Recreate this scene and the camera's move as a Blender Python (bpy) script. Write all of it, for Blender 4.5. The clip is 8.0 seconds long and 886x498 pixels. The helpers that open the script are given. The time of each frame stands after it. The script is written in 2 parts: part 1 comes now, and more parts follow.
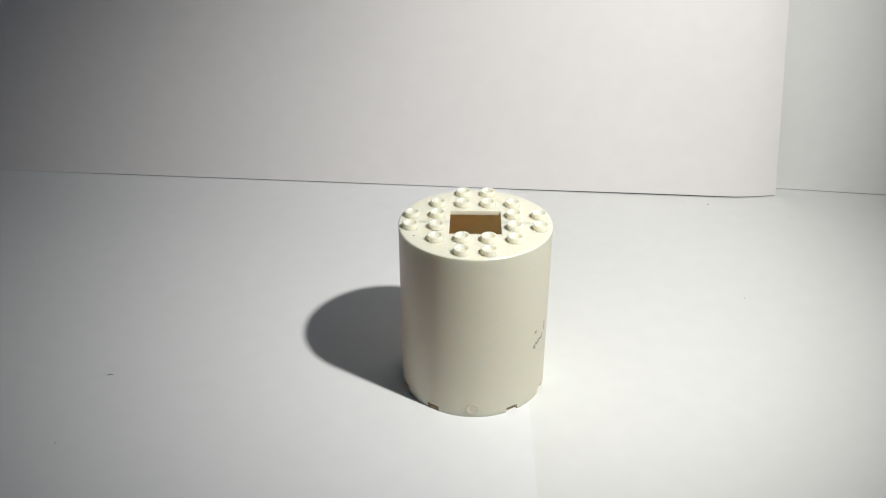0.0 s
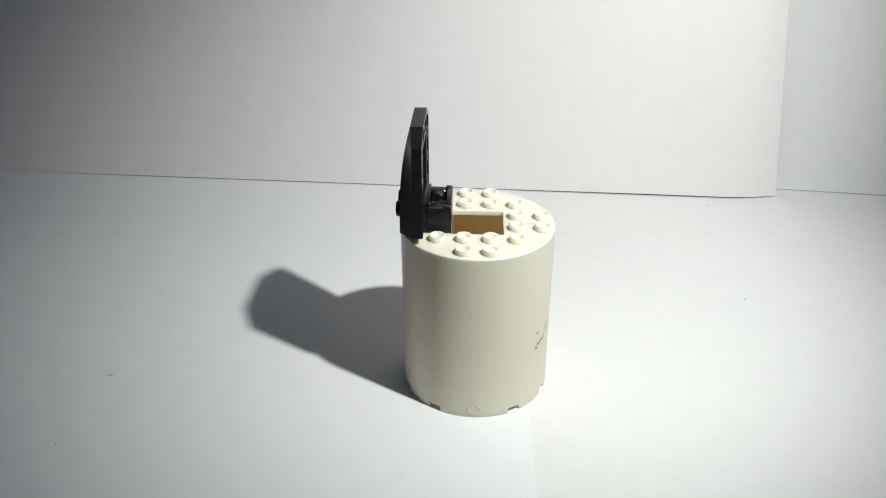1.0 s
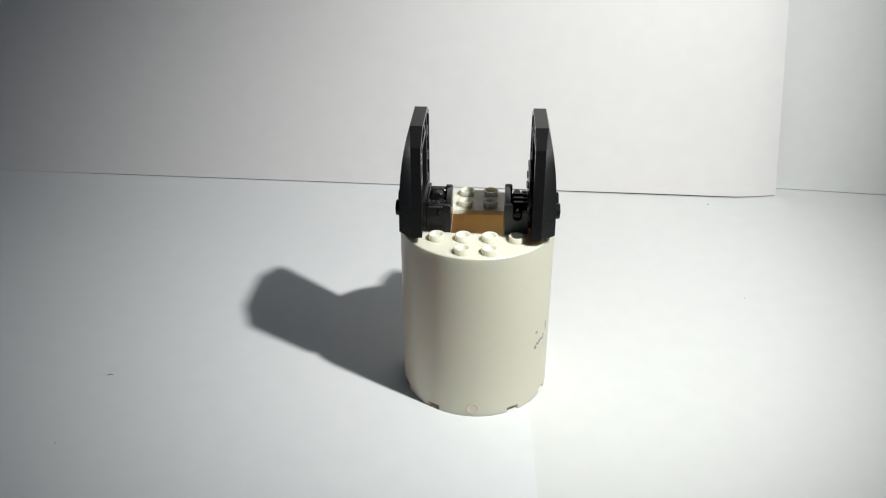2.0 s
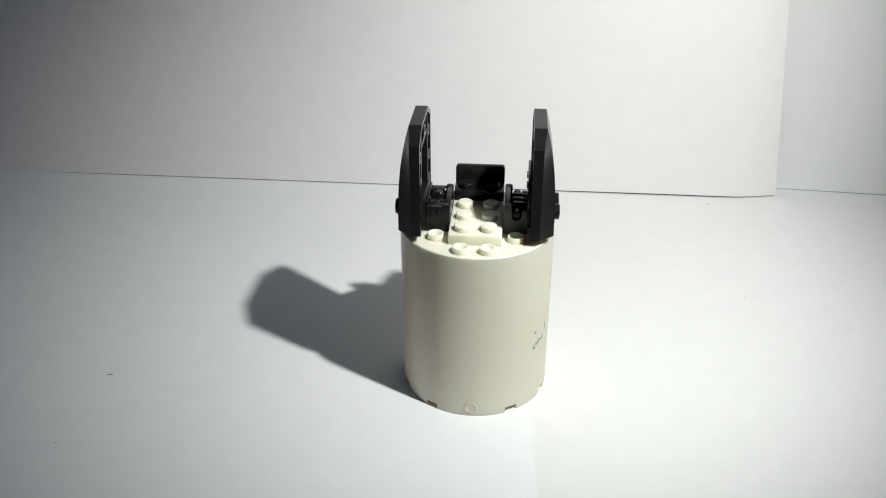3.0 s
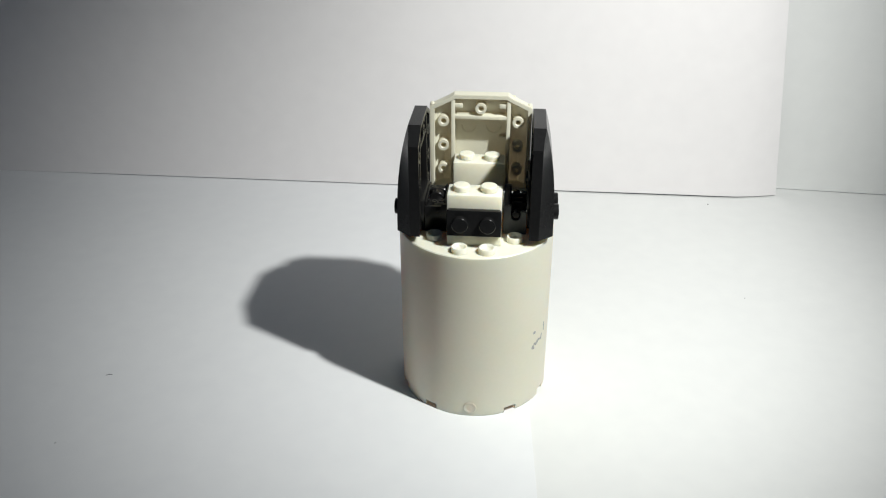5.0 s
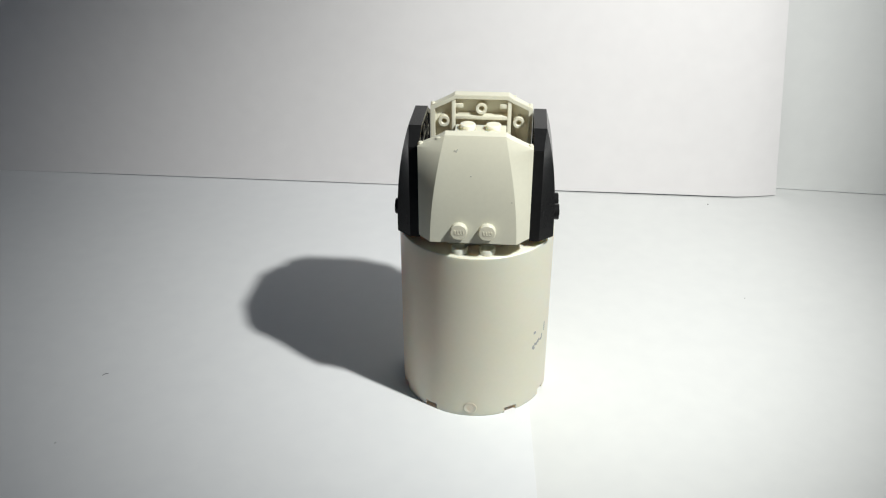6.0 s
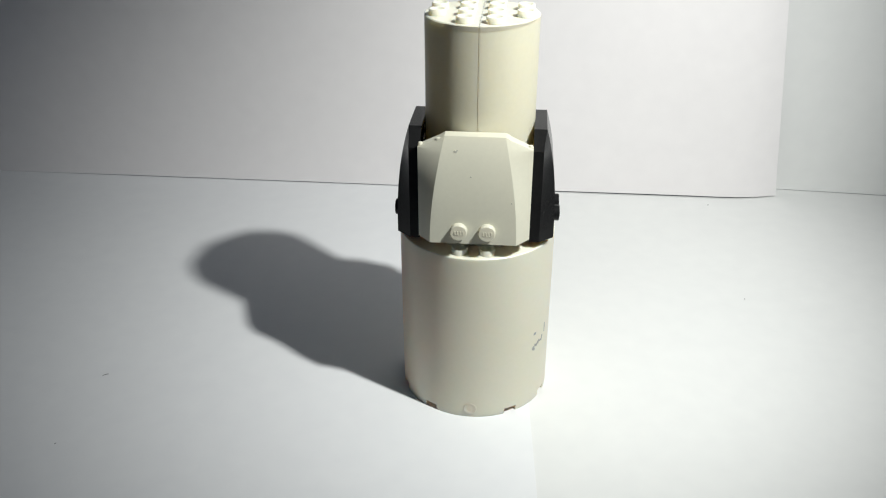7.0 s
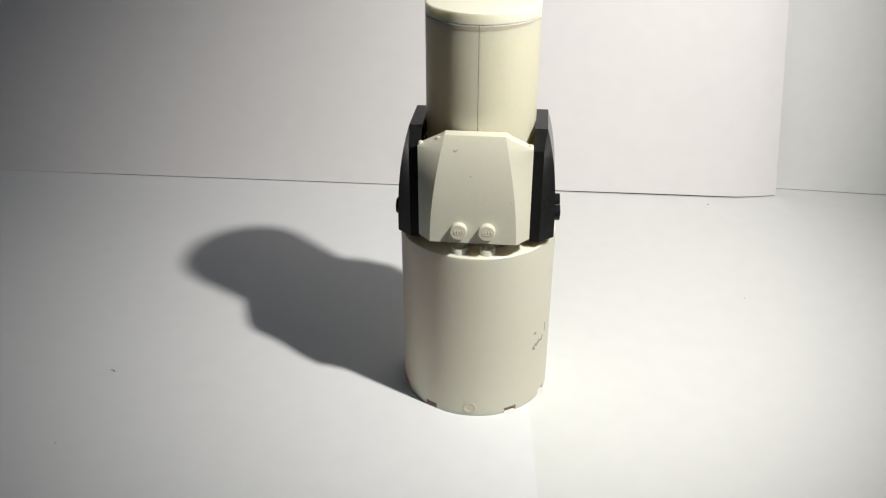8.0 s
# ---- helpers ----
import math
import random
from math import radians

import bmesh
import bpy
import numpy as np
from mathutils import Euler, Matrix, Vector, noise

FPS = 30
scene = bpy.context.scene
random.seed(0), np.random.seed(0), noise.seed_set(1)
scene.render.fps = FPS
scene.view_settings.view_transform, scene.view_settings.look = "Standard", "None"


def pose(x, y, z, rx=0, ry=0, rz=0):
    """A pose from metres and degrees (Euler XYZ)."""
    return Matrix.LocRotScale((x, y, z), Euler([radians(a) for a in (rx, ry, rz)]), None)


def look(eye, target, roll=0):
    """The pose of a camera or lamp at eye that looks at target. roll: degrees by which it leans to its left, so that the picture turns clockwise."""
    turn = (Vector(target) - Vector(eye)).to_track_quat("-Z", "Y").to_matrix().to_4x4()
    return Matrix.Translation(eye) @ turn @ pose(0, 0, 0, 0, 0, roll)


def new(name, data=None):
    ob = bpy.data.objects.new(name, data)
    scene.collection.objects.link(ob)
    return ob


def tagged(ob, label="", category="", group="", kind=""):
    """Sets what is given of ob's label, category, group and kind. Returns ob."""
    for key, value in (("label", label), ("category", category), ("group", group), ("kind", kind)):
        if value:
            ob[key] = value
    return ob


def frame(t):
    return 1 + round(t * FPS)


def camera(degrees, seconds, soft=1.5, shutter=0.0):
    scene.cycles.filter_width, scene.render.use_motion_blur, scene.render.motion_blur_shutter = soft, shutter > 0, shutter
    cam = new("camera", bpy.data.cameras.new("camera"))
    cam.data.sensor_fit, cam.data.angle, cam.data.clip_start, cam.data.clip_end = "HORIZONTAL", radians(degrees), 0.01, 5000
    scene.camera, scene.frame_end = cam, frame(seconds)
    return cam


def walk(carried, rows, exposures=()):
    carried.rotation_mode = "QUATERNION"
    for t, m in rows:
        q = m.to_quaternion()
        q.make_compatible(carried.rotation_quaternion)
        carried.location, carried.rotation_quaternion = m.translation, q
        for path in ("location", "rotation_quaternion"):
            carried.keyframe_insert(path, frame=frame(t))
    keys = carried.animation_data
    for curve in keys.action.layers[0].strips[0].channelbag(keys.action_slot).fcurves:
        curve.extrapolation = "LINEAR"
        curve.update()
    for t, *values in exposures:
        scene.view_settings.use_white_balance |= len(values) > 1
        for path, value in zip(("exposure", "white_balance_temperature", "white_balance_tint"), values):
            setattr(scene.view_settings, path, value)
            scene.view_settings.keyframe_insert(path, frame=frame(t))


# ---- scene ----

# Lengths of the toy pieces are written in millimetres and scaled by MM.
MM = 0.001

# ---------------------------------------------------------------- camera
EYE = (-2.24, -231.67, 174.53)
YAW, PITCH, ROLL, LENS = 1.95, 28.65, -0.17, 56.03
# small nods of the camera stand: seconds of the held pose, degrees of pitch
# each pose of the animation is held half a second
NODS = [(0.0, 0.0), (0.5, 0.25), (1.0, -0.04), (1.5, 0.0), (2.0, 0.0), (2.5, 0.0), (3.0, 0.0), (3.5, -0.12),
        (4.0, 0.0), (4.5, 0.0), (5.0, 0.0), (5.5, 0.0), (6.0, 0.0), (6.5, 0.0), (7.0, -0.04), (7.5, -0.04), (8.0, 0.0)]


def held(k):
    """First and last moment at which the k-th pose is held."""
    first = 0.0 if k == 0 else (15 * k - 7) / FPS
    last = 8.0 if k == 16 else (15 * k + 7) / FPS
    return first, last


def eye_pose(nod):
    a, b = radians(YAW), radians(PITCH + nod)
    way = Vector((-math.sin(a) * math.cos(b), math.cos(a) * math.cos(b), -math.sin(b)))
    eye = Vector(EYE) * MM
    return look(eye, eye + way, ROLL)


cam = camera(LENS, 8.0, soft=1.15)
camera_rows = []
for k, (t, nod) in enumerate(NODS):
    for moment in held(k):
        camera_rows.append((moment, eye_pose(nod)))
# the camera drifts a little in brightness and warmth from pose to pose: stops, kelvin, tint
DRIFT = [(-0.15, 6680, 11.6), (-0.06, 6480, 9.6), (-0.05, 6500, 9.8), (-0.02, 6500, 10), (-0.02, 6500, 10), (-0.02, 6500, 10), (-0.02, 6510, 10), (-0.02, 6550, 10.6), (-0.02, 6530, 10.2),
         (0.02, 6510, 10), (0.02, 6510, 10), (0.0, 6510, 10), (0.0, 6520, 10.1), (-0.03, 6490, 9.6), (-0.03, 6490, 9.8), (-0.03, 6450, 9.6), (-0.05, 6810, 12.7)]
walk(cam, camera_rows, exposures=[(t, stops, kelvin, tint) for k, (stops, kelvin, tint) in enumerate(DRIFT) for t in held(k)])

# ---------------------------------------------------------------- light
world = bpy.data.worlds.new("dim_room")
scene.world = world
world.use_nodes = True
world.node_tree.nodes["Background"].inputs["Color"].default_value = (0.30, 0.56, 1.0, 1)
world.node_tree.nodes["Background"].inputs["Strength"].default_value = 0.032

lamp_data = bpy.data.lights.new("desk_lamp_light", "SPOT")
lamp_data.energy = 6.35
lamp_data.color = (0.974, 0.99, 0.958)
lamp_data.shadow_soft_size = 0.0066
lamp_data.spot_size = radians(84.7)
lamp_data.spot_blend = 1.0
desk_lamp_light = new("desk_lamp_light", lamp_data)
# squeezed to fit the pool of light: three quarters as wide across its tilted short axis
desk_lamp_light.matrix_world = look(Vector((144.5, -115.8, 307)) * MM, Vector((18.2, 103.5, 0)) * MM, 36.6) @ Matrix.Diagonal((1, 0.751, 1, 1))


# ---------------------------------------------------------------- materials
def nodes_of(name):
    m = bpy.data.materials.new(name)
    m.use_nodes = True
    return m, m.node_tree.nodes, m.node_tree.links, m.node_tree.nodes["Principled BSDF"]


def mottled(nt, links, bsdf, dark, light, scale, socket="Base Color"):
    """Two scales of noise between two colours."""
    co = nt.new("ShaderNodeTexCoord")
    big, fine, mix, ramp = nt.new("ShaderNodeTexNoise"), nt.new("ShaderNodeTexNoise"), nt.new("ShaderNodeMath"), nt.new("ShaderNodeValToRGB")
    big.inputs["Scale"].default_value, fine.inputs["Scale"].default_value = scale, scale * 14
    big.inputs["Detail"].default_value, fine.inputs["Detail"].default_value = 4, 3
    mix.operation = "ADD"
    half = nt.new("ShaderNodeMath")
    half.operation = "MULTIPLY"
    half.inputs[1].default_value = 0.5
    ramp.color_ramp.elements[0].position, ramp.color_ramp.elements[1].position = 0.35, 0.65
    ramp.color_ramp.elements[0].color, ramp.color_ramp.elements[1].color = (*dark, 1), (*light, 1)
    for n in (big, fine):
        links.new(co.outputs["Object"], n.inputs["Vector"])
    links.new(big.outputs["Fac"], mix.inputs[0])
    links.new(fine.outputs["Fac"], mix.inputs[1])
    links.new(mix.outputs[0], half.inputs[0])
    links.new(half.outputs[0], ramp.inputs["Fac"])
    links.new(ramp.outputs["Color"], bsdf.inputs[socket])
    return co, fine


def bumped(nt, links, bsdf, co, scale, strength, distance):
    n, b = nt.new("ShaderNodeTexNoise"), nt.new("ShaderNodeBump")
    n.inputs["Scale"].default_value, n.inputs["Detail"].default_value = scale, 5
    b.inputs["Strength"].default_value, b.inputs["Distance"].default_value = strength, distance
    links.new(co.outputs["Object"], n.inputs["Vector"])
    links.new(n.outputs["Fac"], b.inputs["Height"])
    links.new(b.outputs["Normal"], bsdf.inputs["Normal"])


def plastic(name, dark, light, rough, glow=0.0, depth=(1.0, 0.6, 0.32), scale=0.0042, through_light=0.0, through_colour=(1.0, 0.67, 0.36), shine=0.35):
    m, nt, links, bsdf = nodes_of(name)
    co, fine = mottled(nt, links, bsdf, dark, light, 60)
    bsdf.inputs["Roughness"].default_value = rough
    bsdf.inputs["IOR"].default_value = 1.53
    bsdf.inputs["Specular IOR Level"].default_value = shine
    if glow:
        bsdf.inputs["Subsurface Weight"].default_value = glow
        bsdf.inputs["Subsurface Radius"].default_value = depth
        bsdf.inputs["Subsurface Scale"].default_value = scale
    bumped(nt, links, bsdf, co, 900, 0.12, 0.0001)
    if through_light:
        out, mix, thin = nt["Material Output"], nt.new("ShaderNodeMixShader"), nt.new("ShaderNodeBsdfTranslucent")
        thin.inputs["Color"].default_value = (*through_colour, 1)
        mix.inputs[0].default_value = through_light
        links.new(bsdf.outputs[0], mix.inputs[1])
        links.new(thin.outputs[0], mix.inputs[2])
        links.new(mix.outputs[0], out.inputs["Surface"])
    return m


def paper(name, dark, light):
    m, nt, links, bsdf = nodes_of(name)
    co, fine = mottled(nt, links, bsdf, dark, light, 9)
    bsdf.inputs["Roughness"].default_value = 0.85
    bsdf.inputs["Specular IOR Level"].default_value = 0.2
    bumped(nt, links, bsdf, co, 1500, 0.15, 0.00005)
    # the sheet is not quite flat: broad soft waves under the fine tooth
    wave, swell = nt.new("ShaderNodeTexNoise"), nt.new("ShaderNodeBump")
    wave.inputs["Scale"].default_value, wave.inputs["Detail"].default_value = 11, 2
    swell.inputs["Strength"].default_value, swell.inputs["Distance"].default_value = 0.35, 0.001
    links.new(co.outputs["Object"], wave.inputs["Vector"])
    links.new(wave.outputs["Fac"], swell.inputs["Height"])
    fine_bump = next(n for n in nt if n.bl_idname == "ShaderNodeBump" and n is not swell and n.outputs["Normal"].is_linked)
    links.new(swell.outputs["Normal"], fine_bump.inputs["Normal"])
    return m


WHITE = plastic("white_plastic", (0.845, 0.955, 0.75), (0.875, 0.98, 0.78), 0.28, glow=0.7, depth=(1.0, 0.85, 0.7), scale=0.0026, through_light=0.29, through_colour=(1.0, 0.53, 0.26), shine=0.42)
WHITE_NEW = plastic("white_panel_plastic", (0.775, 0.78, 0.655), (0.815, 0.82, 0.69), 0.32, through_light=0.26, through_colour=(1.0, 0.86, 0.69))
WHITE_TUBE = plastic("white_tube_plastic", (0.81, 0.795, 0.645), (0.85, 0.835, 0.68), 0.34, glow=0.7, depth=(1.0, 0.9, 0.75), scale=0.0028, through_light=0.3, through_colour=(1.0, 0.88, 0.6))
WHITE_SMALL = plastic("white_brick_plastic", (0.76, 0.74, 0.605), (0.80, 0.78, 0.64), 0.34, glow=0.65, depth=(1.0, 0.85, 0.65), scale=0.0035)
BLACK = plastic("black_plastic", (0.0095, 0.0095, 0.0097), (0.0135, 0.0135, 0.0137), 0.2, shine=0.19)
DARK_GREY = plastic("dark_grey_plastic", (0.072, 0.079, 0.083), (0.086, 0.093, 0.097), 0.33)
GREY_INK = plastic("grey_ink", (0.36, 0.355, 0.31), (0.54, 0.53, 0.45), 0.6)
PAPER = paper("white_paper", (0.772, 0.782, 0.795), (0.802, 0.812, 0.82))
PAPER_WALL = paper("warm_white_paper", (0.80, 0.778, 0.78), (0.83, 0.808, 0.808))
PAPER_GREY = paper("greyer_white_paper", (0.728, 0.735, 0.726), (0.758, 0.765, 0.752))
PAPER_SIDE = paper("side_white_paper", (0.775, 0.782, 0.77), (0.805, 0.812, 0.798))
LINT = plastic("dark_lint", (0.05, 0.05, 0.055), (0.09, 0.09, 0.10), 0.9)
WOOD, wood_nodes, wood_links, wood_bsdf = nodes_of("table_wood")
mottled(wood_nodes, wood_links, wood_bsdf, (0.16, 0.10, 0.06), (0.26, 0.17, 0.10), 6)
wood_bsdf.inputs["Roughness"].default_value = 0.5


# ---------------------------------------------------------------- mesh helpers (millimetres)
def part(name, bm, material, parent=None, label=""):
    bmesh.ops.recalc_face_normals(bm, faces=bm.faces)
    bmesh.ops.scale(bm, vec=(MM, MM, MM), verts=bm.verts)
    me = bpy.data.meshes.new(name)
    bm.to_mesh(me)
    bm.free()
    me.materials.append(material)
    for p in me.polygons:
        p.use_smooth = True
    me.set_sharp_from_angle(angle=radians(32))
    ob = new(name, me)
    if parent:
        ob.parent = parent
    if label:
        ob["label"] = label
    return ob


def thing(name, label, category, group=""):
    return tagged(new(name), label, category, group)


def box(bm, x0, x1, y0, y1, z0, z1, bevel=0.2):
    made = bmesh.ops.create_cube(bm, size=1)["verts"]
    bmesh.ops.scale(bm, vec=(x1 - x0, y1 - y0, z1 - z0), verts=made)
    bmesh.ops.translate(bm, vec=((x0 + x1) / 2, (y0 + y1) / 2, (z0 + z1) / 2), verts=made)
    if bevel:
        edges = list({e for v in made for e in v.link_edges})
        bmesh.ops.bevel(bm, geom=edges, offset=bevel, segments=2, profile=0.5, affect="EDGES")
    return bm


def boxed(*args, **kw):
    return box(bmesh.new(), *args, **kw)


def lathe(bm, profile, n=28, m=Matrix()):
    """Turns (radius, height) points about z; ends on the axis where the radius is 0."""
    rings = []
    for r, z in profile:
        if r == 0:
            rings.append([bm.verts.new(m @ Vector((0, 0, z)))])
        else:
            rings.append([bm.verts.new(m @ Vector((r * math.cos(2 * math.pi * i / n), r * math.sin(2 * math.pi * i / n), z))) for i in range(n)])
    for a, b in zip(rings, rings[1:]):
        for i in range(n):
            j = (i + 1) % n
            ring = [a[i % len(a)], a[j % len(a)], b[j % len(b)], b[i % len(b)]]
            ring = list(dict.fromkeys(ring))
            if len(ring) > 2:
                bm.faces.new(ring)
    return bm


SOLID_STUD = [(2.42, -0.1), (2.42, 1.5), (2.2, 1.72), (0, 1.75)]
OPEN_STUD = [(2.42, -0.1), (2.42, 1.58), (2.3, 1.75), (2.0, 1.75), (1.8, 1.62), (1.5, 1.05), (1.0, 0.75), (0, 0.7)]


def stud_mesh(kind, material, name):
    bm = lathe(bmesh.new(), kind, 28)
    bmesh.ops.recalc_face_normals(bm, faces=bm.faces)
    bmesh.ops.scale(bm, vec=(MM, MM, MM), verts=bm.verts)
    me = bpy.data.meshes.new(name)
    bm.to_mesh(me)
    bm.free()
    me.materials.append(material)
    for p in me.polygons:
        p.use_smooth = True
    me.set_sharp_from_angle(angle=radians(40))
    return me


STUDS = {}


def studs_at(parent, kind, material, places):
    """One stud, an object of its own, at each pose in millimetres under its parent."""
    key = (len(kind), material.name)
    if key not in STUDS:
        STUDS[key] = stud_mesh(kind, material, "stud")
    for m in places:
        ob = new("stud", STUDS[key])
        ob.parent = parent
        ob.matrix_basis = Matrix.Translation(m.translation * MM) @ m.to_3x3().to_4x4()


def arc_wall(bm, radius, inner, a0, a1, n, top, foot, rise=0.0):
    """A closed curved strip from the height foot to top; its foot may rise along the way."""
    rows = []
    for i in range(n + 1):
        a = a0 + (a1 - a0) * i / n
        c, d = math.cos(a), math.sin(a)
        low = foot + (top - 0.05 - foot) * rise * (i / n) ** 1.4
        rows.append([bm.verts.new((r * c, r * d, z)) for r, z in ((radius, low), (radius, top), (inner, top), (inner, low))])
    for p, q in zip(rows, rows[1:]):
        for i in range(4):
            j = (i + 1) % 4
            bm.faces.new((p[i], p[j], q[j], q[i]))
    bm.faces.new(rows[0]), bm.faces.new(rows[-1])
    return bm


def half_shell(radius, inner, a0, a1, n, top, under, hole=0.0, notched=None, soft=0.25, step=1.9):
    """A hollow half cylinder with a lid, one closed skin: open underneath, half of a square hole in the lid, notches in the foot."""
    bm, kept = bmesh.new(), {}

    def at(x, y, z):
        key = (round(x, 3), round(y, 3), round(z, 3))
        if key not in kept:
            kept[key] = bm.verts.new((x, y, z))
        return kept[key]

    def face(*vs):
        vs = list(dict.fromkeys(vs))
        if len(vs) > 2:
            bm.faces.new(vs)
    cols, feet = [], []
    for i in range(n + 1):
        a = a0 + (a1 - a0) * i / n
        c, d = math.cos(a), math.sin(a)
        k = hole / max(abs(c), abs(d))
        cols.append([at(r * c, r * d, z) for r, z in ((radius, step), (radius, top - soft), (radius - soft, top), (k, top), (k, under), (inner, under), (inner, step))])
        feet.append([at(r * c, r * d, 0.0) for r in (radius, inner)])
    cut = [bool(notched) and notched(a0 + (a1 - a0) * (i + 0.5) / n) for i in range(n)]
    for i in range(n):
        p, q = cols[i], cols[i + 1]
        for j in range(6):
            face(p[j], p[j + 1], q[j + 1], q[j])
        if cut[i]:
            face(p[6], p[0], q[0], q[6])
        else:
            f, g = feet[i], feet[i + 1]
            face(f[0], p[0], q[0], g[0]), face(f[1], p[6], q[6], g[1]), face(f[0], f[1], g[1], g[0])
            if i == 0 or cut[i - 1]:
                face(p[0], f[0], f[1], p[6])
            if i == n - 1 or cut[i + 1]:
                face(q[0], g[0], g[1], q[6])
    for p in (cols[0], cols[-1]):
        face(p[0], p[1], p[2], p[3], p[4], p[5], p[6])
    bmesh.ops.delete(bm, geom=[v for v in bm.verts if not v.link_faces], context="VERTS")
    for f in bm.faces:
        f.material_index = int(min(v.co.z for v in f.verts) > under - 0.01)
    return bm


# ---------------------------------------------------------------- table and paper
def sheet(bm, path, z_of, height, lean_x=0.0, thick=0.25, n_v=8):
    """A standing sheet along path(s), s from 0 to 1; z_of(s) is its lower edge."""
    n = 60
    grid = {}
    for side in (0, 1):
        for i in range(n + 1):
            s = i / n
            x, y = path(s)
            for j in range(n_v + 1):
                v = j / n_v
                lean = 2.0 * v * v
                grid[side, i, j] = bm.verts.new((x + lean_x * v * s, y + lean + side * thick, z_of(s) + (height - z_of(s)) * v))
    for i in range(n):
        for j in range(n_v):
            for side in (0, 1):
                bm.faces.new((grid[side, i, j], grid[side, i + 1, j], grid[side, i + 1, j + 1], grid[side, i, j + 1]))
        for j in (0, n_v):
            bm.faces.new((grid[0, i, j], grid[0, i + 1, j], grid[1, i + 1, j], grid[1, i, j]))
    for i in (0, n):
        for j in range(n_v):
            bm.faces.new((grid[0, i, j], grid[0, i, j + 1], grid[1, i, j + 1], grid[1, i, j]))
    return bm


def build_setting():
    table = tagged(part("table_top", boxed(-900, 900, -700, 500, -25, -0.9, bevel=2), WOOD), "brown wooden table top under white paper", "table", kind="structure")
    table.name = "floor"
    over = part("paper_sheet", boxed(-60, 600, -260, 330, -0.6, -0.14, bevel=0.0), PAPER_GREY)
    tagged(over, "greyish white paper sheet lying flat on the table", "paper", "paper sheets", "structure")
    left = part("paper_sheet", boxed(-430, 18.3, -260, 330, -0.12, 0.0, bevel=0.0), PAPER)
    tagged(left, "plain white paper sheet under the toy tower", "paper", "paper sheets", "structure")

    def back(s):
        x = -445 + 594 * s
        y = 154.6 - (x + 39.6) * 0.065
        return (x, y + (max(0.0, x - 122) ** 2) * 0.006)
    lift = lambda s: 0.06 + 0.42 * min(1.0, max(0.0, (s - 0.36) / 0.09)) + 0.25 * math.exp(-((s - 0.93) / 0.1) ** 2) + 0.05 * math.sin(23 * s)
    w = part("wall_north", sheet(bmesh.new(), back, lift, 297, -36.0), PAPER_WALL)
    tagged(w, "large white paper sheet standing upright as a backdrop", "paper", "paper sheets", "structure")

    def second(s):
        x = 128 + 420 * s
        return (x, 156.0 - (x - 150) * 0.125)
    w = part("wall_east", sheet(bmesh.new(), second, lambda s: 0.12 + 0.4 * s, 300), PAPER_SIDE)
    tagged(w, "second white paper sheet standing behind the first one's edge", "paper", "paper sheets", "structure")


def lint(name, x, y, length, turn, r=0.12, bow=0.4):
    bm = bmesh.new()
    n = 8
    rings = []
    for i in range(n + 1):
        s = i / n - 0.5
        c = Vector((s * length, bow * (0.25 - s * s) * 4, r * 0.8))
        rad = r * (0.35 + 0.65 * math.cos(s * 2.6))
        rings.append([bm.verts.new(c + Vector((0, rad * math.cos(a), rad * math.sin(a)))) for a in (0, 1.57, 3.14, 4.71)])
    for a, b in zip(rings, rings[1:]):
        for i in range(4):
            bm.faces.new((a[i], a[(i + 1) % 4], b[(i + 1) % 4], b[i]))
    bm.faces.new(rings[0]), bm.faces.new(rings[-1])
    ob = part(name, bm, LINT)
    ob.matrix_basis = pose(x * MM, y * MM, 0.00002, 0, 0, turn)
    return tagged(ob, "tiny dark fibre lying on the white paper", "lint", "specks on the paper")


# ---------------------------------------------------------------- the toy pieces
HALF_TURN = math.pi


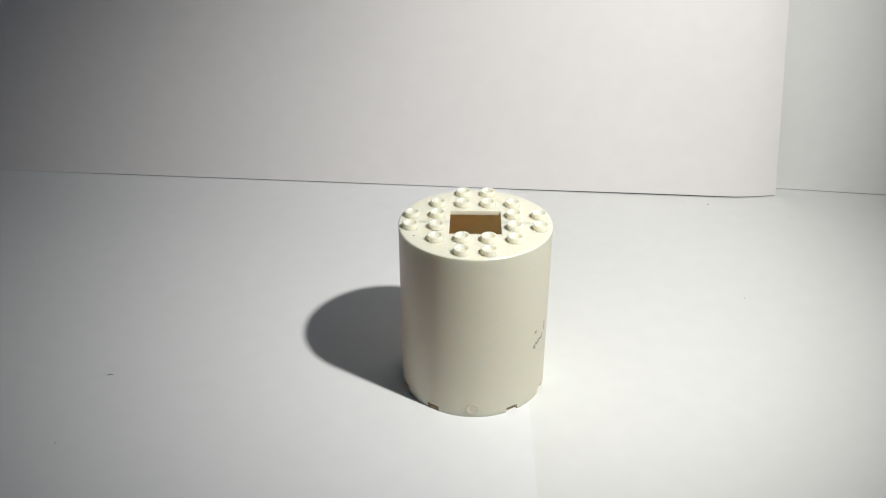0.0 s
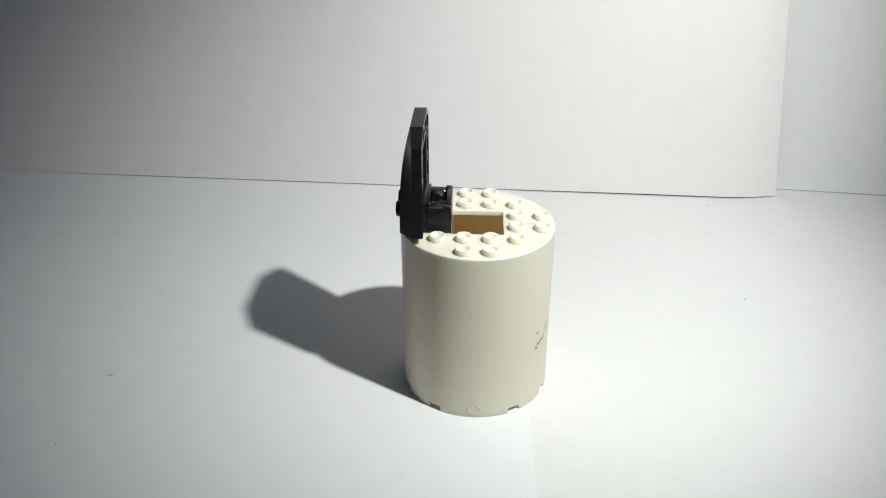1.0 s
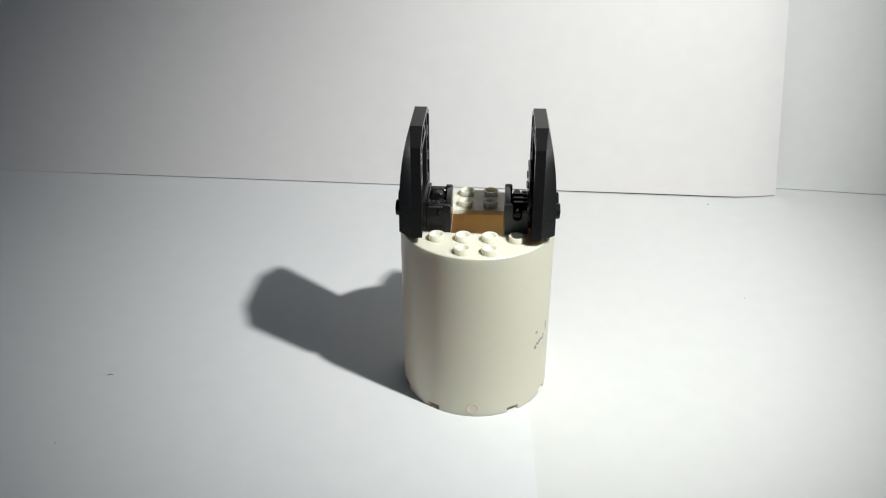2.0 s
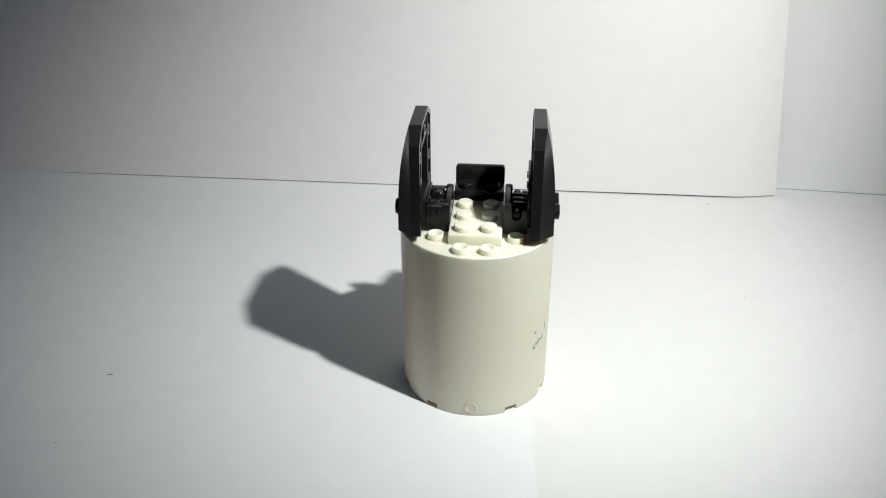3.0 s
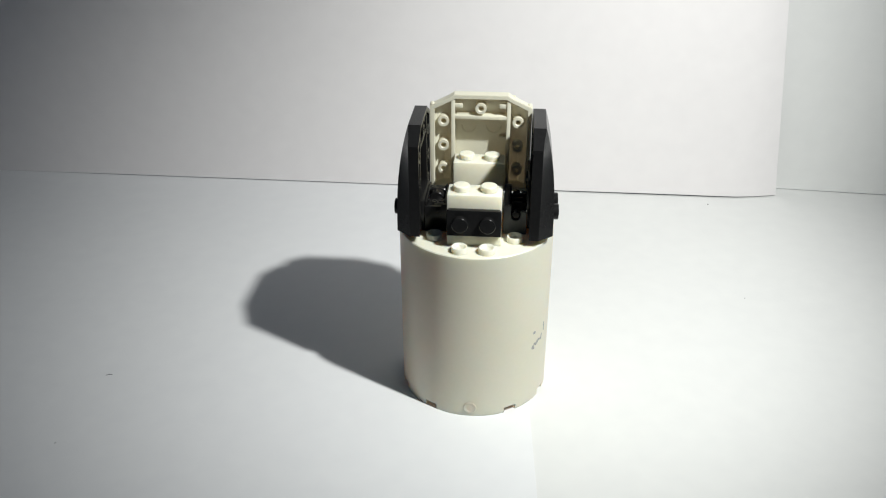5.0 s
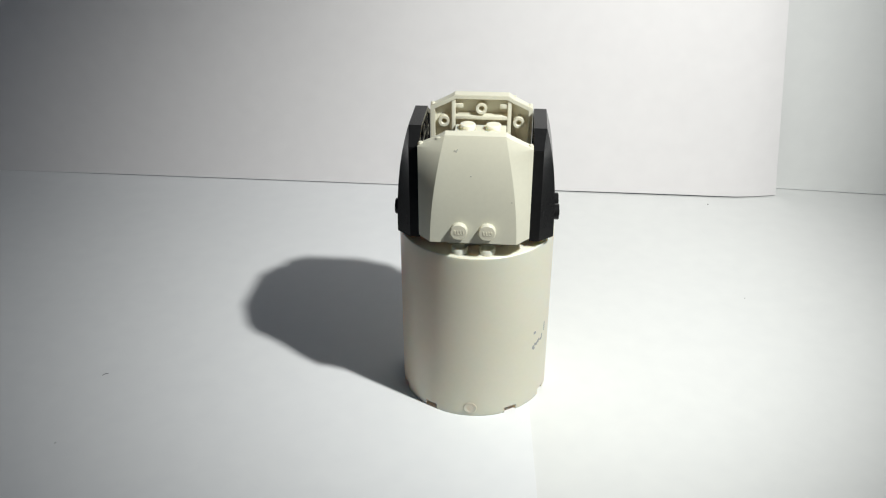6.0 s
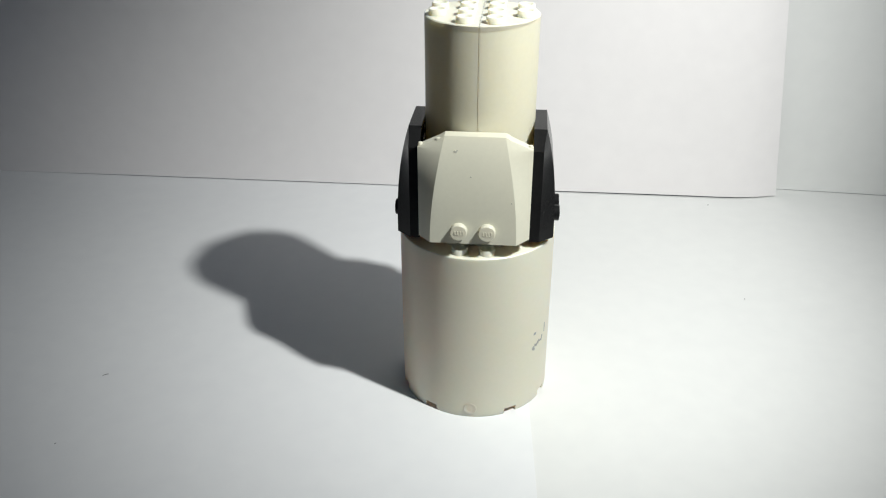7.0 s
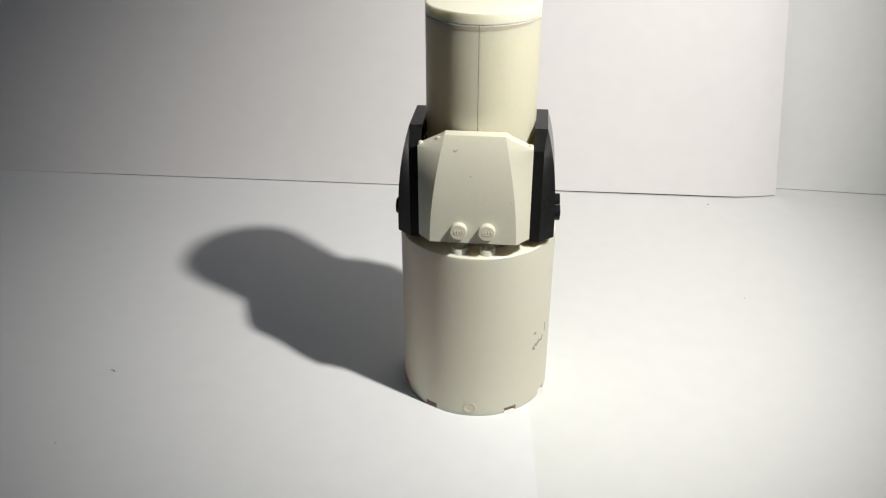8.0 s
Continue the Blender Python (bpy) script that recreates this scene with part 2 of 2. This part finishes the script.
def build_base():
    """The wide tower of two half-round shells, 48 mm across and 57.6 mm high."""
    top = 57.6
    root = thing("toy_tower_base", "wide cream-white plastic cylinder of two halves with studs on top", "toy brick")
    notch_angles = [radians(a) for a in (-122, -58, -22, -158, 22, 58, 122, 158)]

    def notched(a):
        a = (a + math.pi) % (2 * math.pi) - math.pi
        return any(abs(a - b) < radians(4.9) for b in notch_angles)
    for name, a0, sign in (("front_half", -HALF_TURN, -1), ("rear_half", 0.0, 1)):
        bm = half_shell(24, 22.4, a0 + 0.0006, a0 + HALF_TURN - 0.0006, 160, top, top - 1.5, 8.0, notched)
        half = part(name, bm, WHITE, root)
        half.data.materials.append(WHITE_SMALL)
        spots = [(-4, 20), (4, 20), (-12, 12), (-4, 12), (4, 12), (12, 12), (-20, 4), (-12, 4), (12, 4), (20, 4)]
        studs_at(half, OPEN_STUD, WHITE_SMALL, [pose(x, sign * y, top) for x, y in spots])
        dot = lathe(bmesh.new(), [(2.15, -0.3), (2.12, 0.1), (1.98, 0.24), (1.8, 0.24), (1.5, 0.12), (0.9, 0.03), (0, 0.0)], 28, pose(0, sign * 23.95, 3.2, 90 if sign < 0 else -90))
        part("moulding_dot", dot, WHITE, half)
    speck = lathe(bmesh.new(), [(0.28, 0.0), (0.2, 0.06), (0, 0.09)], 10, pose(-18.6, -9.6, top))
    part("dirt_speck", speck, LINT, root, "dark dirt speck")
    # faint worn print on the side, illegible
    for a0, z0, a1, z1, w in ((-37.5, 26.4, -34.7, 26.5, 0.42),
                              (-37.8, 20.5, -36.6, 21.8, 0.45),
                              (-37.3, 20.6, -35.2, 20.6, 0.40),
                              (-36.0, 21.7, -34.2, 22.2, 0.40),
                              (-34.0, 21.2, -32.6, 22.2, 0.36),
                              (-33.2, 21.3, -31.2, 22.8, 0.36),
                              (-30.9, 21.6, -29.8, 23.1, 0.30),
                              (-29.5, 22.3, -26.4, 22.3, 0.30),
                              (-26.2, 21.6, -25.0, 23.8, 0.28),
                              (-21.3, 24.0, -21.4, 27.4, 0.28)):
        bm, n, rows = bmesh.new(), 4, []
        for k in range(n + 1):
            a, z = radians(a0 + (a1 - a0) * k / n), z0 + (z1 - z0) * k / n
            half = w * (0.75 + 0.45 * math.sin(math.pi * k / n))
            run, rise = radians(a1 - a0) * 24, z1 - z0
            side_a, side_z = half * rise / math.hypot(run, rise) / 24, half * run / math.hypot(run, rise)
            rows.append([bm.verts.new((r * math.cos(a + e * side_a), r * math.sin(a + e * side_a), z - e * side_z)) for r, e in ((24.03, -1), (24.03, 1), (23.9, 1), (23.9, -1))])
        for p, q in zip(rows, rows[1:]):
            for k in range(4):
                bm.faces.new((p[k], p[(k + 1) % 4], q[(k + 1) % 4], q[k]))
        bm.faces.new(rows[0]), bm.faces.new(rows[-1])
        part("worn_print", bm, GREY_INK, root, "faded grey print stroke")
    return root


def panel(material, label, group, V=32.0):
    """A 4 x 4 curved triple wedge, back plane at y = 0, bulging to -y, 32 mm high."""
    root = thing("curved_panel", label, "toy brick", group)
    SIDE, EDGE = V - 3.8, 2.9
    deep = lambda v: 7.1 - 3.4 * (v / V) ** 2.8
    half = lambda v: 12.3 - 4.0 * (v / V) ** 1.8

    def outer(v):
        if v <= SIDE:
            return 15.95
        if v <= V - 1.0:
            return 15.95 - (v - SIDE) / (V - 1.0 - SIDE) * 6.0
        return 9.95 - (v - V + 1.0) * 1.55
    rows = [SIDE * i / 17 for i in range(18)] + [SIDE + 1.4, V - 1.0, V - 0.5, V]
    bm = bmesh.new()
    grids = []
    for back in (0.0, 1.3):
        g = []
        for v in rows:
            o, h, d = outer(v), min(half(v), outer(v) - 0.05), deep(v)
            e = EDGE + (d - EDGE) * max(0.0, (v - SIDE) / (V - SIDE)) ** 2
            line = [(-o, e), (-(o + h) / 2, (e + d) / 2), (-h, d), (-h / 3, d), (h / 3, d), (h, d), ((o + h) / 2, (e + d) / 2), (o, e)]
            g.append([bm.verts.new((x, back - y, v)) for x, y in line])
        grids.append(g)
    for g in grids:
        for a, b in zip(g, g[1:]):
            for i in range(7):
                bm.faces.new((a[i], a[i + 1], b[i + 1], b[i]))
    f = grids[0]
    down = lambda v: bm.verts.new((v.co.x, -0.02, v.co.z))
    edge = [f[r][0] for r in range(len(rows))] + f[-1][1:] + [f[r][-1] for r in range(len(rows) - 2, -1, -1)] + f[0][-2:0:-1]
    low = [down(v) for v in edge]
    for i in range(len(edge)):
        j = (i + 1) % len(edge)
        bm.faces.new((edge[i], edge[j], low[j], low[i]))
    skin = part("curved_skin", bm, material, root)
    skin.data.set_sharp_from_angle(angle=radians(9))
    # rim round the open back
    bm = bmesh.new()
    out = [(-15.92, 0.03), (15.92, 0.03), (15.92, SIDE - 0.03), (9.92, V - 1.03), (8.38, V - 0.03), (-8.38, V - 0.03), (-9.92, V - 1.03), (-15.92, SIDE - 0.03)]
    inn = [(-14.5, 1.4), (14.5, 1.4), (14.5, SIDE - 0.9), (9.3, V - 2.2), (7.9, V - 1.4), (-7.9, V - 1.4), (-9.3, V - 2.2), (-14.5, SIDE - 0.9)]
    loops = [[bm.verts.new((x, y, v)) for x, v in pts] for pts, y in ((out, 0.0), (out, -2.7), (inn, -2.7), (inn, 0.0))]
    for a, b in zip(loops, loops[1:] + loops[:1]):
        for i in range(8):
            j = (i + 1) % 8
            bm.faces.new((a[i], a[j], b[j], b[i]))
    bmesh.ops.recalc_face_normals(bm, faces=bm.faces)
    bmesh.ops.bevel(bm, geom=bm.edges[:], offset=0.15, segments=1, affect="EDGES")
    part("rim", bm, material, root)
    # floor of the piece
    bm = bmesh.new()
    out = [(-15.7, -0.1), (15.7, -0.1), (15.7, -2.7), (12.2, -6.8), (-12.2, -6.8), (-15.7, -2.7)]
    lo, hi = ([bm.verts.new((x, y, z)) for x, y in out] for z in (0.06, 1.3))
    bm.faces.new(lo), bm.faces.new(hi)
    for i in range(6):
        j = (i + 1) % 6
        bm.faces.new((lo[i], lo[j], hi[j], hi[i]))
    part("bottom_wall", bm, material, root)
    for x in (-8.7, 8.7):
        part("rib", box(boxed(x - 0.6, x + 0.6, -2.4, -0.25, 1.0, V - 1.0, bevel=0.15), x - 0.5, x + 0.5, -4.8, -2.2, 1.0, 23.5, bevel=0), material, root)
    part("rib", boxed(-8.2, 8.2, -4.0, -0.35, 24.0, 25.2, bevel=0.15), material, root)
    for x in (-7.0, 7.0):
        part("peg", boxed(x - 1.3, x + 1.3, -1.6, -0.6, 27.6, 29.0, bevel=0.2), material, root)
    tube = [(1.75, -0.25), (1.75, 2.9), (0.8, 2.9), (0.8, -0.05), (1.0, -0.25), (1.75, -0.25)]
    for x, v in ((-11.7, 7.2), (-11.7, 15.2), (-11.7, 23.3), (11.7, 7.2), (11.7, 15.2), (11.7, 23.3), (0, 27.6)):
        part("tube", lathe(bmesh.new(), tube, 20, pose(x, -0.4, v, 90)), material, root)
    for x, v, w, h in ((-6.9, 17.2, 2.2, 0.9), (6.9, 9.5, 2.0, 0.9)):
        part("tab", boxed(x - w / 2, x + w / 2, -5.0, -3.0, v - h / 2, v + h / 2, bevel=0.15), material, root)
    hollow = [(2.5, 0.0), (2.5, 0.12), (2.0, 0.12), (2.0, 0.0)]
    for x in (-4, 4):
        part("moulding_ring", lathe(bmesh.new(), hollow, 24, pose(x, -deep(20.5) + 1.25, 20.5, -78)), material, root)
    if material is WHITE_NEW:
        part("corner_step", boxed(-10.7, -9.2, -deep(V) + 0.1, -deep(V) + 1.2, V - 2.3, V - 0.75, bevel=0.2), material, root)
    for x in (-15.2, 15.2) if material is WHITE_NEW else ():
        part("corner_nub", lathe(bmesh.new(), [(0.55, -0.9), (0.8, 0), (0.55, 0.6), (0, 0.75)], 14, pose(x, -1.5, SIDE + 0.35)), material, root)
    for x in (-4, 4):
        bm = lathe(bmesh.new(), SOLID_STUD, 32, pose(x, -deep(4.1), 4.1, 90))
        stud = part("stud", bm, material, root)
        # raised plain oval in place of the mould's mark
        bm = bmesh.new()
        for dx in (-1.15, -0.4, 0.4, 1.15):
            box(bm, x + dx - 0.14 + 0.1, x + dx + 0.14 + 0.1, -deep(4.1) - 1.85, -deep(4.1) - 1.7, 3.55, 4.8, bevel=0.05)
        box(bm, x - 1.3, x + 1.3, -deep(4.1) - 1.82, -deep(4.1) - 1.7, 3.4, 3.65, bevel=0.05)
        part("raised_mark", bm, material, stud)
    return root


def scuffs(root):
    for x, v, w, h, lean in ((-5.3, 27.0, 0.9, 0.5, 30), (-5.0, 27.2, 0.35, 0.9, 60), (-0.9, 20.2, 0.35, 0.25, 20), (10.6, 13.0, 0.3, 0.25, 40)):
        d = 7.1 - 3.4 * (v / 31.1) ** 2.8
        bm = boxed(-w / 2, w / 2, -0.03, 0.03, -h / 2, h / 2, bevel=0.0)
        bmesh.ops.transform(bm, matrix=pose(x, -d - 0.03, v, -12, lean, 0), verts=bm.verts)
        part("scuff", bm, GREY_INK, root, "small grey scuff")


def outline_slab(points, y0, y1, bevel=0.12):
    """An outline in x and z, given a thickness along y."""
    bm = bmesh.new()
    rings = [[bm.verts.new((x, y, z)) for x, z in points] for y in (y0, y1)]
    for r in rings:
        bm.faces.new(r)
    for k in range(len(points)):
        n = (k + 1) % len(points)
        bm.faces.new((rings[0][k], rings[0][n], rings[1][n], rings[1][k]))
    bmesh.ops.recalc_face_normals(bm, faces=bm.faces)
    if bevel:
        bmesh.ops.bevel(bm, geom=[e for e in bm.edges if abs(e.verts[0].co.y - e.verts[1].co.y) < 0.01], offset=bevel, segments=1, affect="EDGES")
    return bm


def side_brick(sign, material, fingers, inner_top, notched=True):
    """Hinge brick two studs long: a trough with a notched wall at each end, in which the hinge barrel lies. Origin: middle of its foot, outer side at sign * x."""
    root = thing("hinge_brick", "black plastic hinge brick with an upright plate on one side", "toy brick", "black hinge bricks")
    s = sign
    lo = lambda a, b: (min(s * a, s * b), max(s * a, s * b))
    part("trough_floor", boxed(*lo(-2.15, 3.1), -6.45, 6.45, 0.05, 3.2), material, root)
    part("side_wall", boxed(*lo(-3.9, -2.2), -6.45, 6.45, 0.05, inner_top - 0.1, bevel=0.3), material, root)
    cup = [(1.42 * math.cos(radians(a)) - 0.15, 6.0 + 1.42 * math.sin(radians(a))) for a in range(0, -181, -20)]
    shape = [(-3.9, 0.05), (3.1, 0.05), (3.1, 7.1), (2.8, 7.45), (1.6, 7.5), (1.27, 7.2)] + cup + [(-1.57, inner_top - 0.5), (-1.9, inner_top), (-3.6, inner_top), (-3.9, inner_top - 0.3)]
    if not notched:
        shape = [(-3.9, 0.05), (3.5, 0.05), (3.5, 8.3), (-1.5, 8.3), (-1.9, inner_top), (-3.5, inner_top), (-3.9, inner_top - 0.4)]
    for y0, y1 in ((-7.9, -6.5), (6.5, 7.9)):
        part("end_wall", outline_slab([(s * x, z) for x, z in shape], y0, y1), material, root)
    part("outer_wall", boxed(*lo(1.6, 3.1), -6.45, 6.45, 3.2, 5.4, bevel=0.2), material, root)
    end = 8.15 if notched else 6.45
    barrel = part("hinge_barrel", lathe(bmesh.new(), [(0, -end), (0.9, -end), (1.25, 0.3 - end), (1.25, end - 0.3), (0.9, end), (0, end)], 22, pose(s * -0.1, 0, 6.5, 90)), BLACK, root)
    for y in fingers:
        finger = [(-2.0, 5.9), (2.95, 5.6), (2.95, 8.5), (1.6, 8.8), (-1.2, 8.8), (-1.9, 8.3), (-2.0, 7.0)]
        part("finger", outline_slab([(s * x, z) for x, z in finger], y - 0.75, y + 0.75, 0.25), BLACK, barrel)
    return root


def build_hinge_left():
    root = side_brick(-1, BLACK, (5.2,), 9.0, notched=False)
    plate = part("side_plate", boxed(-6.8, -3.55, -8.0, 7.8, 0.2, 10.0, bevel=0.12), BLACK, root)
    part("plate_back", boxed(-3.5, -2.85, -7.2, 7.8, 8.35, 9.5, bevel=0.15), BLACK, root)
    ledge = part("ledge", boxed(-2.8, 2.15, -6.45, -1.6, 5.6, 8.0, bevel=0.15), BLACK, root)
    for x, y in ((-0.9, -3.4), (1.2, -2.8)):
        part("dimple_ring", lathe(bmesh.new(), [(0.85, -0.1), (0.85, 0.25), (0.55, 0.25), (0.5, 0.02), (0, 0.02)], 16, pose(x, y, 8.0)), BLACK, ledge)
    part("hook", boxed(0.1, 1.0, -8.3, -7.8, 6.3, 8.1, bevel=0.2), BLACK, root)
    part("knuckle", lathe(bmesh.new(), [(0, -1.5), (2.1, -1.5), (2.35, -1.2), (2.35, 1.2), (2.1, 1.5), (0, 1.5)], 24, pose(-0.6, 2.2, 6.8, 90)), BLACK, root)
    studs_at(plate, SOLID_STUD, BLACK, [pose(-6.75, y, 6.6, 0, -90, 0) for y in (-4, 4)])
    root["label"] = "black plastic hinge brick with two sideways studs"
    return root


def build_hinge_right():
    root = side_brick(1, DARK_GREY, (-3.4, -0.3, 2.8), 9.6)
    flap = part("flap", box(boxed(2.95, 4.15, -7.9, 7.9, 8.0, 17.8, bevel=0.2), 3.2, 4.1, -7.95, -6.0, 2.2, 9.0, bevel=0.2), BLACK, root)
    for y in (-4, 4):
        for z in (11.2, 14.6):
            part("recess_frame", boxed(2.6, 2.95, y - 1.5, y + 1.5, z - 0.6, z + 0.6, bevel=0.1), BLACK, flap)
    studs_at(flap, SOLID_STUD, BLACK, [pose(4.15, y, 14.0, 0, 90, 0) for y in (-4, 4)])
    root["label"] = "dark grey hinge brick with a raised black studded flap"
    return root


def build_spacer():
    root = thing("spacer_brick", "small cream-white plastic brick with a side peg", "toy brick")
    part("body", boxed(-2.28, 1.0, -3.6, 5.2, 0, 7.8), WHITE_SMALL, root)
    part("peg", lathe(bmesh.new(), [(1.1, -0.2), (1.1, 1.6), (0.9, 1.8), (0, 1.8)], 16, pose(1.0, 0.5, 4.4, 0, 90, 0)), WHITE_SMALL, root)
    return root


def brick(name, nx, ny, height, material, label, group=""):
    root = thing(name, label, "toy brick", group)
    w, d = nx * 4 - 0.08, ny * 4 - 0.08
    body = part("body", boxed(-w, w, -d, d, 0, height), material, root)
    studs_at(body, SOLID_STUD, material, [pose((i - (nx - 1) / 2) * 8, (j - (ny - 1) / 2) * 8, height) for i in range(nx) for j in range(ny)])
    return root


def bracket(label, tall, low):
    """Black angle bracket: plate 1 x 2 with an upright plate on its -y side."""
    root = thing("angle_bracket", label, "toy brick", "black angle brackets")
    flat = part("flat_plate", boxed(-7.92, 7.92, -4, 4, 0, 3.15), BLACK, root)
    studs_at(flat, SOLID_STUD, BLACK, [pose(x, 0, 3.15) for x in (-4, 4)])
    bm = boxed(-7.92, 7.92, -5.6, -4.02, low, tall, bevel=0)
    ends = [e for e in bm.edges if abs((e.verts[0].co - e.verts[1].co).y) > 1 and min(v.co.z for v in e.verts) > tall - 0.1]
    bmesh.ops.bevel(bm, geom=ends, offset=1.1, segments=4, profile=0.5, affect="EDGES")
    bmesh.ops.bevel(bm, geom=[e for e in bm.edges if e.calc_length() > 3], offset=0.15, segments=1, affect="EDGES")
    up = part("upright_plate", bm, BLACK, root)
    studs_at(up, SOLID_STUD, BLACK, [pose(x, -5.6, (low + tall) / 2, 90) for x in (-4, 4)])
    dimple = [(1.5, 0.0), (1.5, 0.14), (1.2, 0.14), (1.2, 0.02), (0, 0.02)]
    for x in (-4, 4):
        part("dimple_ring", lathe(bmesh.new(), dimple, 20, pose(x, -4.0, (low + tall) / 2 + 0.4, -90)), BLACK, up)
    return root


def half_cylinder(a0, label):
    root = thing("half_cylinder", label, "toy brick", "narrow half cylinders")
    e = 0.004
    bm = half_shell(16, 14.5, a0 + e, a0 + HALF_TURN - e, 120, 38.4, 36.2)
    shell = part("shell", bm, WHITE_TUBE, root)
    shell.data.materials.append(WHITE_SMALL)
    spots = [(x, y) for x in (4, 12) for y in (-12, -4, 4, 12) if not (x == 12 and abs(y) == 12)]
    sign = 1 if a0 < 0 else -1
    studs_at(shell, OPEN_STUD, WHITE_SMALL, [pose(sign * x, y, 38.4) for x, y in spots])
    # shallow proud band beside the seam
    a, b = (-math.pi / 2 + 0.006, -math.pi / 2 + 1.3) if sign > 0 else (-math.pi / 2 - 0.006, -math.pi / 2 - 0.62)
    bm = arc_wall(bmesh.new(), 16.06, 15.9, a, b, 30, 38.25, 36.95, 1.0 if sign > 0 else 0.3)
    part("lip", bm, WHITE_TUBE, shell)
    return root


def build_cap():
    root = thing("round_tile", "smooth round cream-white plastic tile lying on top", "toy brick")
    part("disc", lathe(bmesh.new(), [(0, 0.02), (15.7, 0.02), (16.0, 0.2), (16.0, 2.95), (15.75, 3.2), (0, 3.2)], 128), WHITE_SMALL, root)
    return root


build_setting()
FIBRE = lint("lint_fibre", -124.2, -5.8, 2.2, 10)
lint("lint_speck", 113.4, 135.7, 0.5, 30, 0.3, 0.0)
lint("lint_speck", 106.9, 50.2, 0.5, 80, 0.15, 0.0)
lint("lint_speck", -128.0, -40.0, 0.6, 50, 0.12, 0.1)

BASE = build_base()
# every piece: the thing, its place in the tower (millimetres, turn), the number of the pose in which it is added
PIECES = [
    (build_hinge_left(), (-11.88, 0, 57.6, 0), 1),
    (panel(BLACK, "black plastic curved panel standing upright on the tower", "curved panels"), (-16.0, 0, 59.8, -90), 2),
    (build_hinge_right(), (12.2, 0, 57.6, 0), 3),
    (build_spacer(), (18.9, 0, 57.6, 0), 3),
    (panel(BLACK, "black plastic curved panel standing upright on the tower", "curved panels"), (16.02, 0, 59.8, 90), 4),
    (brick("toy_plate", 2, 4, 3.2, WHITE_SMALL, "flat cream-white plastic plate with eight studs"), (0, 0, 57.6, 0), 5),
    (bracket("black plastic angle bracket at the tower's rear", 8.8, 0.3), (0, 12, 60.8, 180), 6),
    (bracket("black plastic angle bracket at the tower's front", 8.9, 0.6), (0, -12, 60.8, 0), 7),
    (panel(WHITE_NEW, "cream-white plastic curved panel, hollow ribbed back showing", "curved panels"), (0, 15.6, 61.1, 180), 8),
    (brick("toy_brick", 2, 1, 9.6, WHITE_SMALL, "small cream-white plastic brick with two studs", "small bricks"), (0, 12, 64.1, 0), 9),
    (brick("toy_brick", 2, 1, 9.6, WHITE_SMALL, "small cream-white plastic brick with two studs", "small bricks"), (0, -12, 64.1, 0), 10),
    (brick("toy_brick", 2, 4, 9.6, WHITE_SMALL, "long cream-white plastic brick with eight studs"), (0, 0, 73.9, 0), 11),
    (panel(WHITE_NEW, "cream-white plastic curved panel with two studs and scuffs", "curved panels", 31.1), (0, -16.1, 62.2, 0), 12),
    (half_cylinder(-math.pi / 2, "narrow cream-white half cylinder with hollow studs"), (0.3, 0, 83.7, 0), 13),
    (half_cylinder(math.pi / 2, "narrow cream-white half cylinder with hollow studs"), (0.3, 0, 83.7, 0), 14),
    (build_cap(), (0.3, 0, 122.1, 0), 15),
]
scuffs(PIECES[12][0])

# ---------------------------------------------------------------- movement
# the tower is nudged a little each time a piece is added: x, y in millimetres, turn in degrees
NUDGES = [(0, 0, -0.2), (0.7, 0.1, -0.6), (0.7, 0.2, -0.8), (0.7, 0.2, -0.8), (0.65, 0.3, -1.6), (0.6, 0.4, -2.4), (0.6, 0.6, -3.1), (0.6, 0.7, -3.0),
          (0.55, 0.6, -2.9), (0.3, 0.6, -3.2), (0.35, 0.6, -3.2), (0.45, 0.6, -3.3), (0.5, 0.6, -3.3), (0.55, 0.5, -3.2), (0.6, 0.5, -3.7), (0.7, 0.5, -4.1), (0.85, 0.6, -4.4)]
FIBRES = [(0, 0, 0)] * 8 + [(-0.3, 0, 0)] * 4 + [(-1.7, 0.2, 25)] * 4 + [(0, 2.4, -40)]


def motions():
    def tower(k):
        x, y, turn = NUDGES[k]
        return pose(x * MM, y * MM, 0, 0, 0, turn)
    walk(BASE, [(t, tower(k)) for k in range(17) for t in held(k)])
    for i, (ob, (x, y, z, turn), added) in enumerate(PIECES):
        # before it is used a piece lies ready on the table behind the camera
        ready = pose((-180 + 45 * (i % 8)) * MM, (-330 - 60 * (i // 8)) * MM, -0.9 * MM, 0, 0, turn)
        rows = [(held(0)[0], ready), (held(added - 1)[1], ready)]
        for k in range(added, 17):
            rows += [(t, tower(k) @ pose(x * MM, y * MM, z * MM, 0, 0, turn)) for t in held(k)]
        walk(ob, rows)
    walk(FIBRE, [(t, pose((-124.2 + dx) * MM, (-5.8 + dy) * MM, 0.00002, 0, 0, 10 + turn)) for k, (dx, dy, turn) in enumerate(FIBRES) for t in held(k)])


motions()
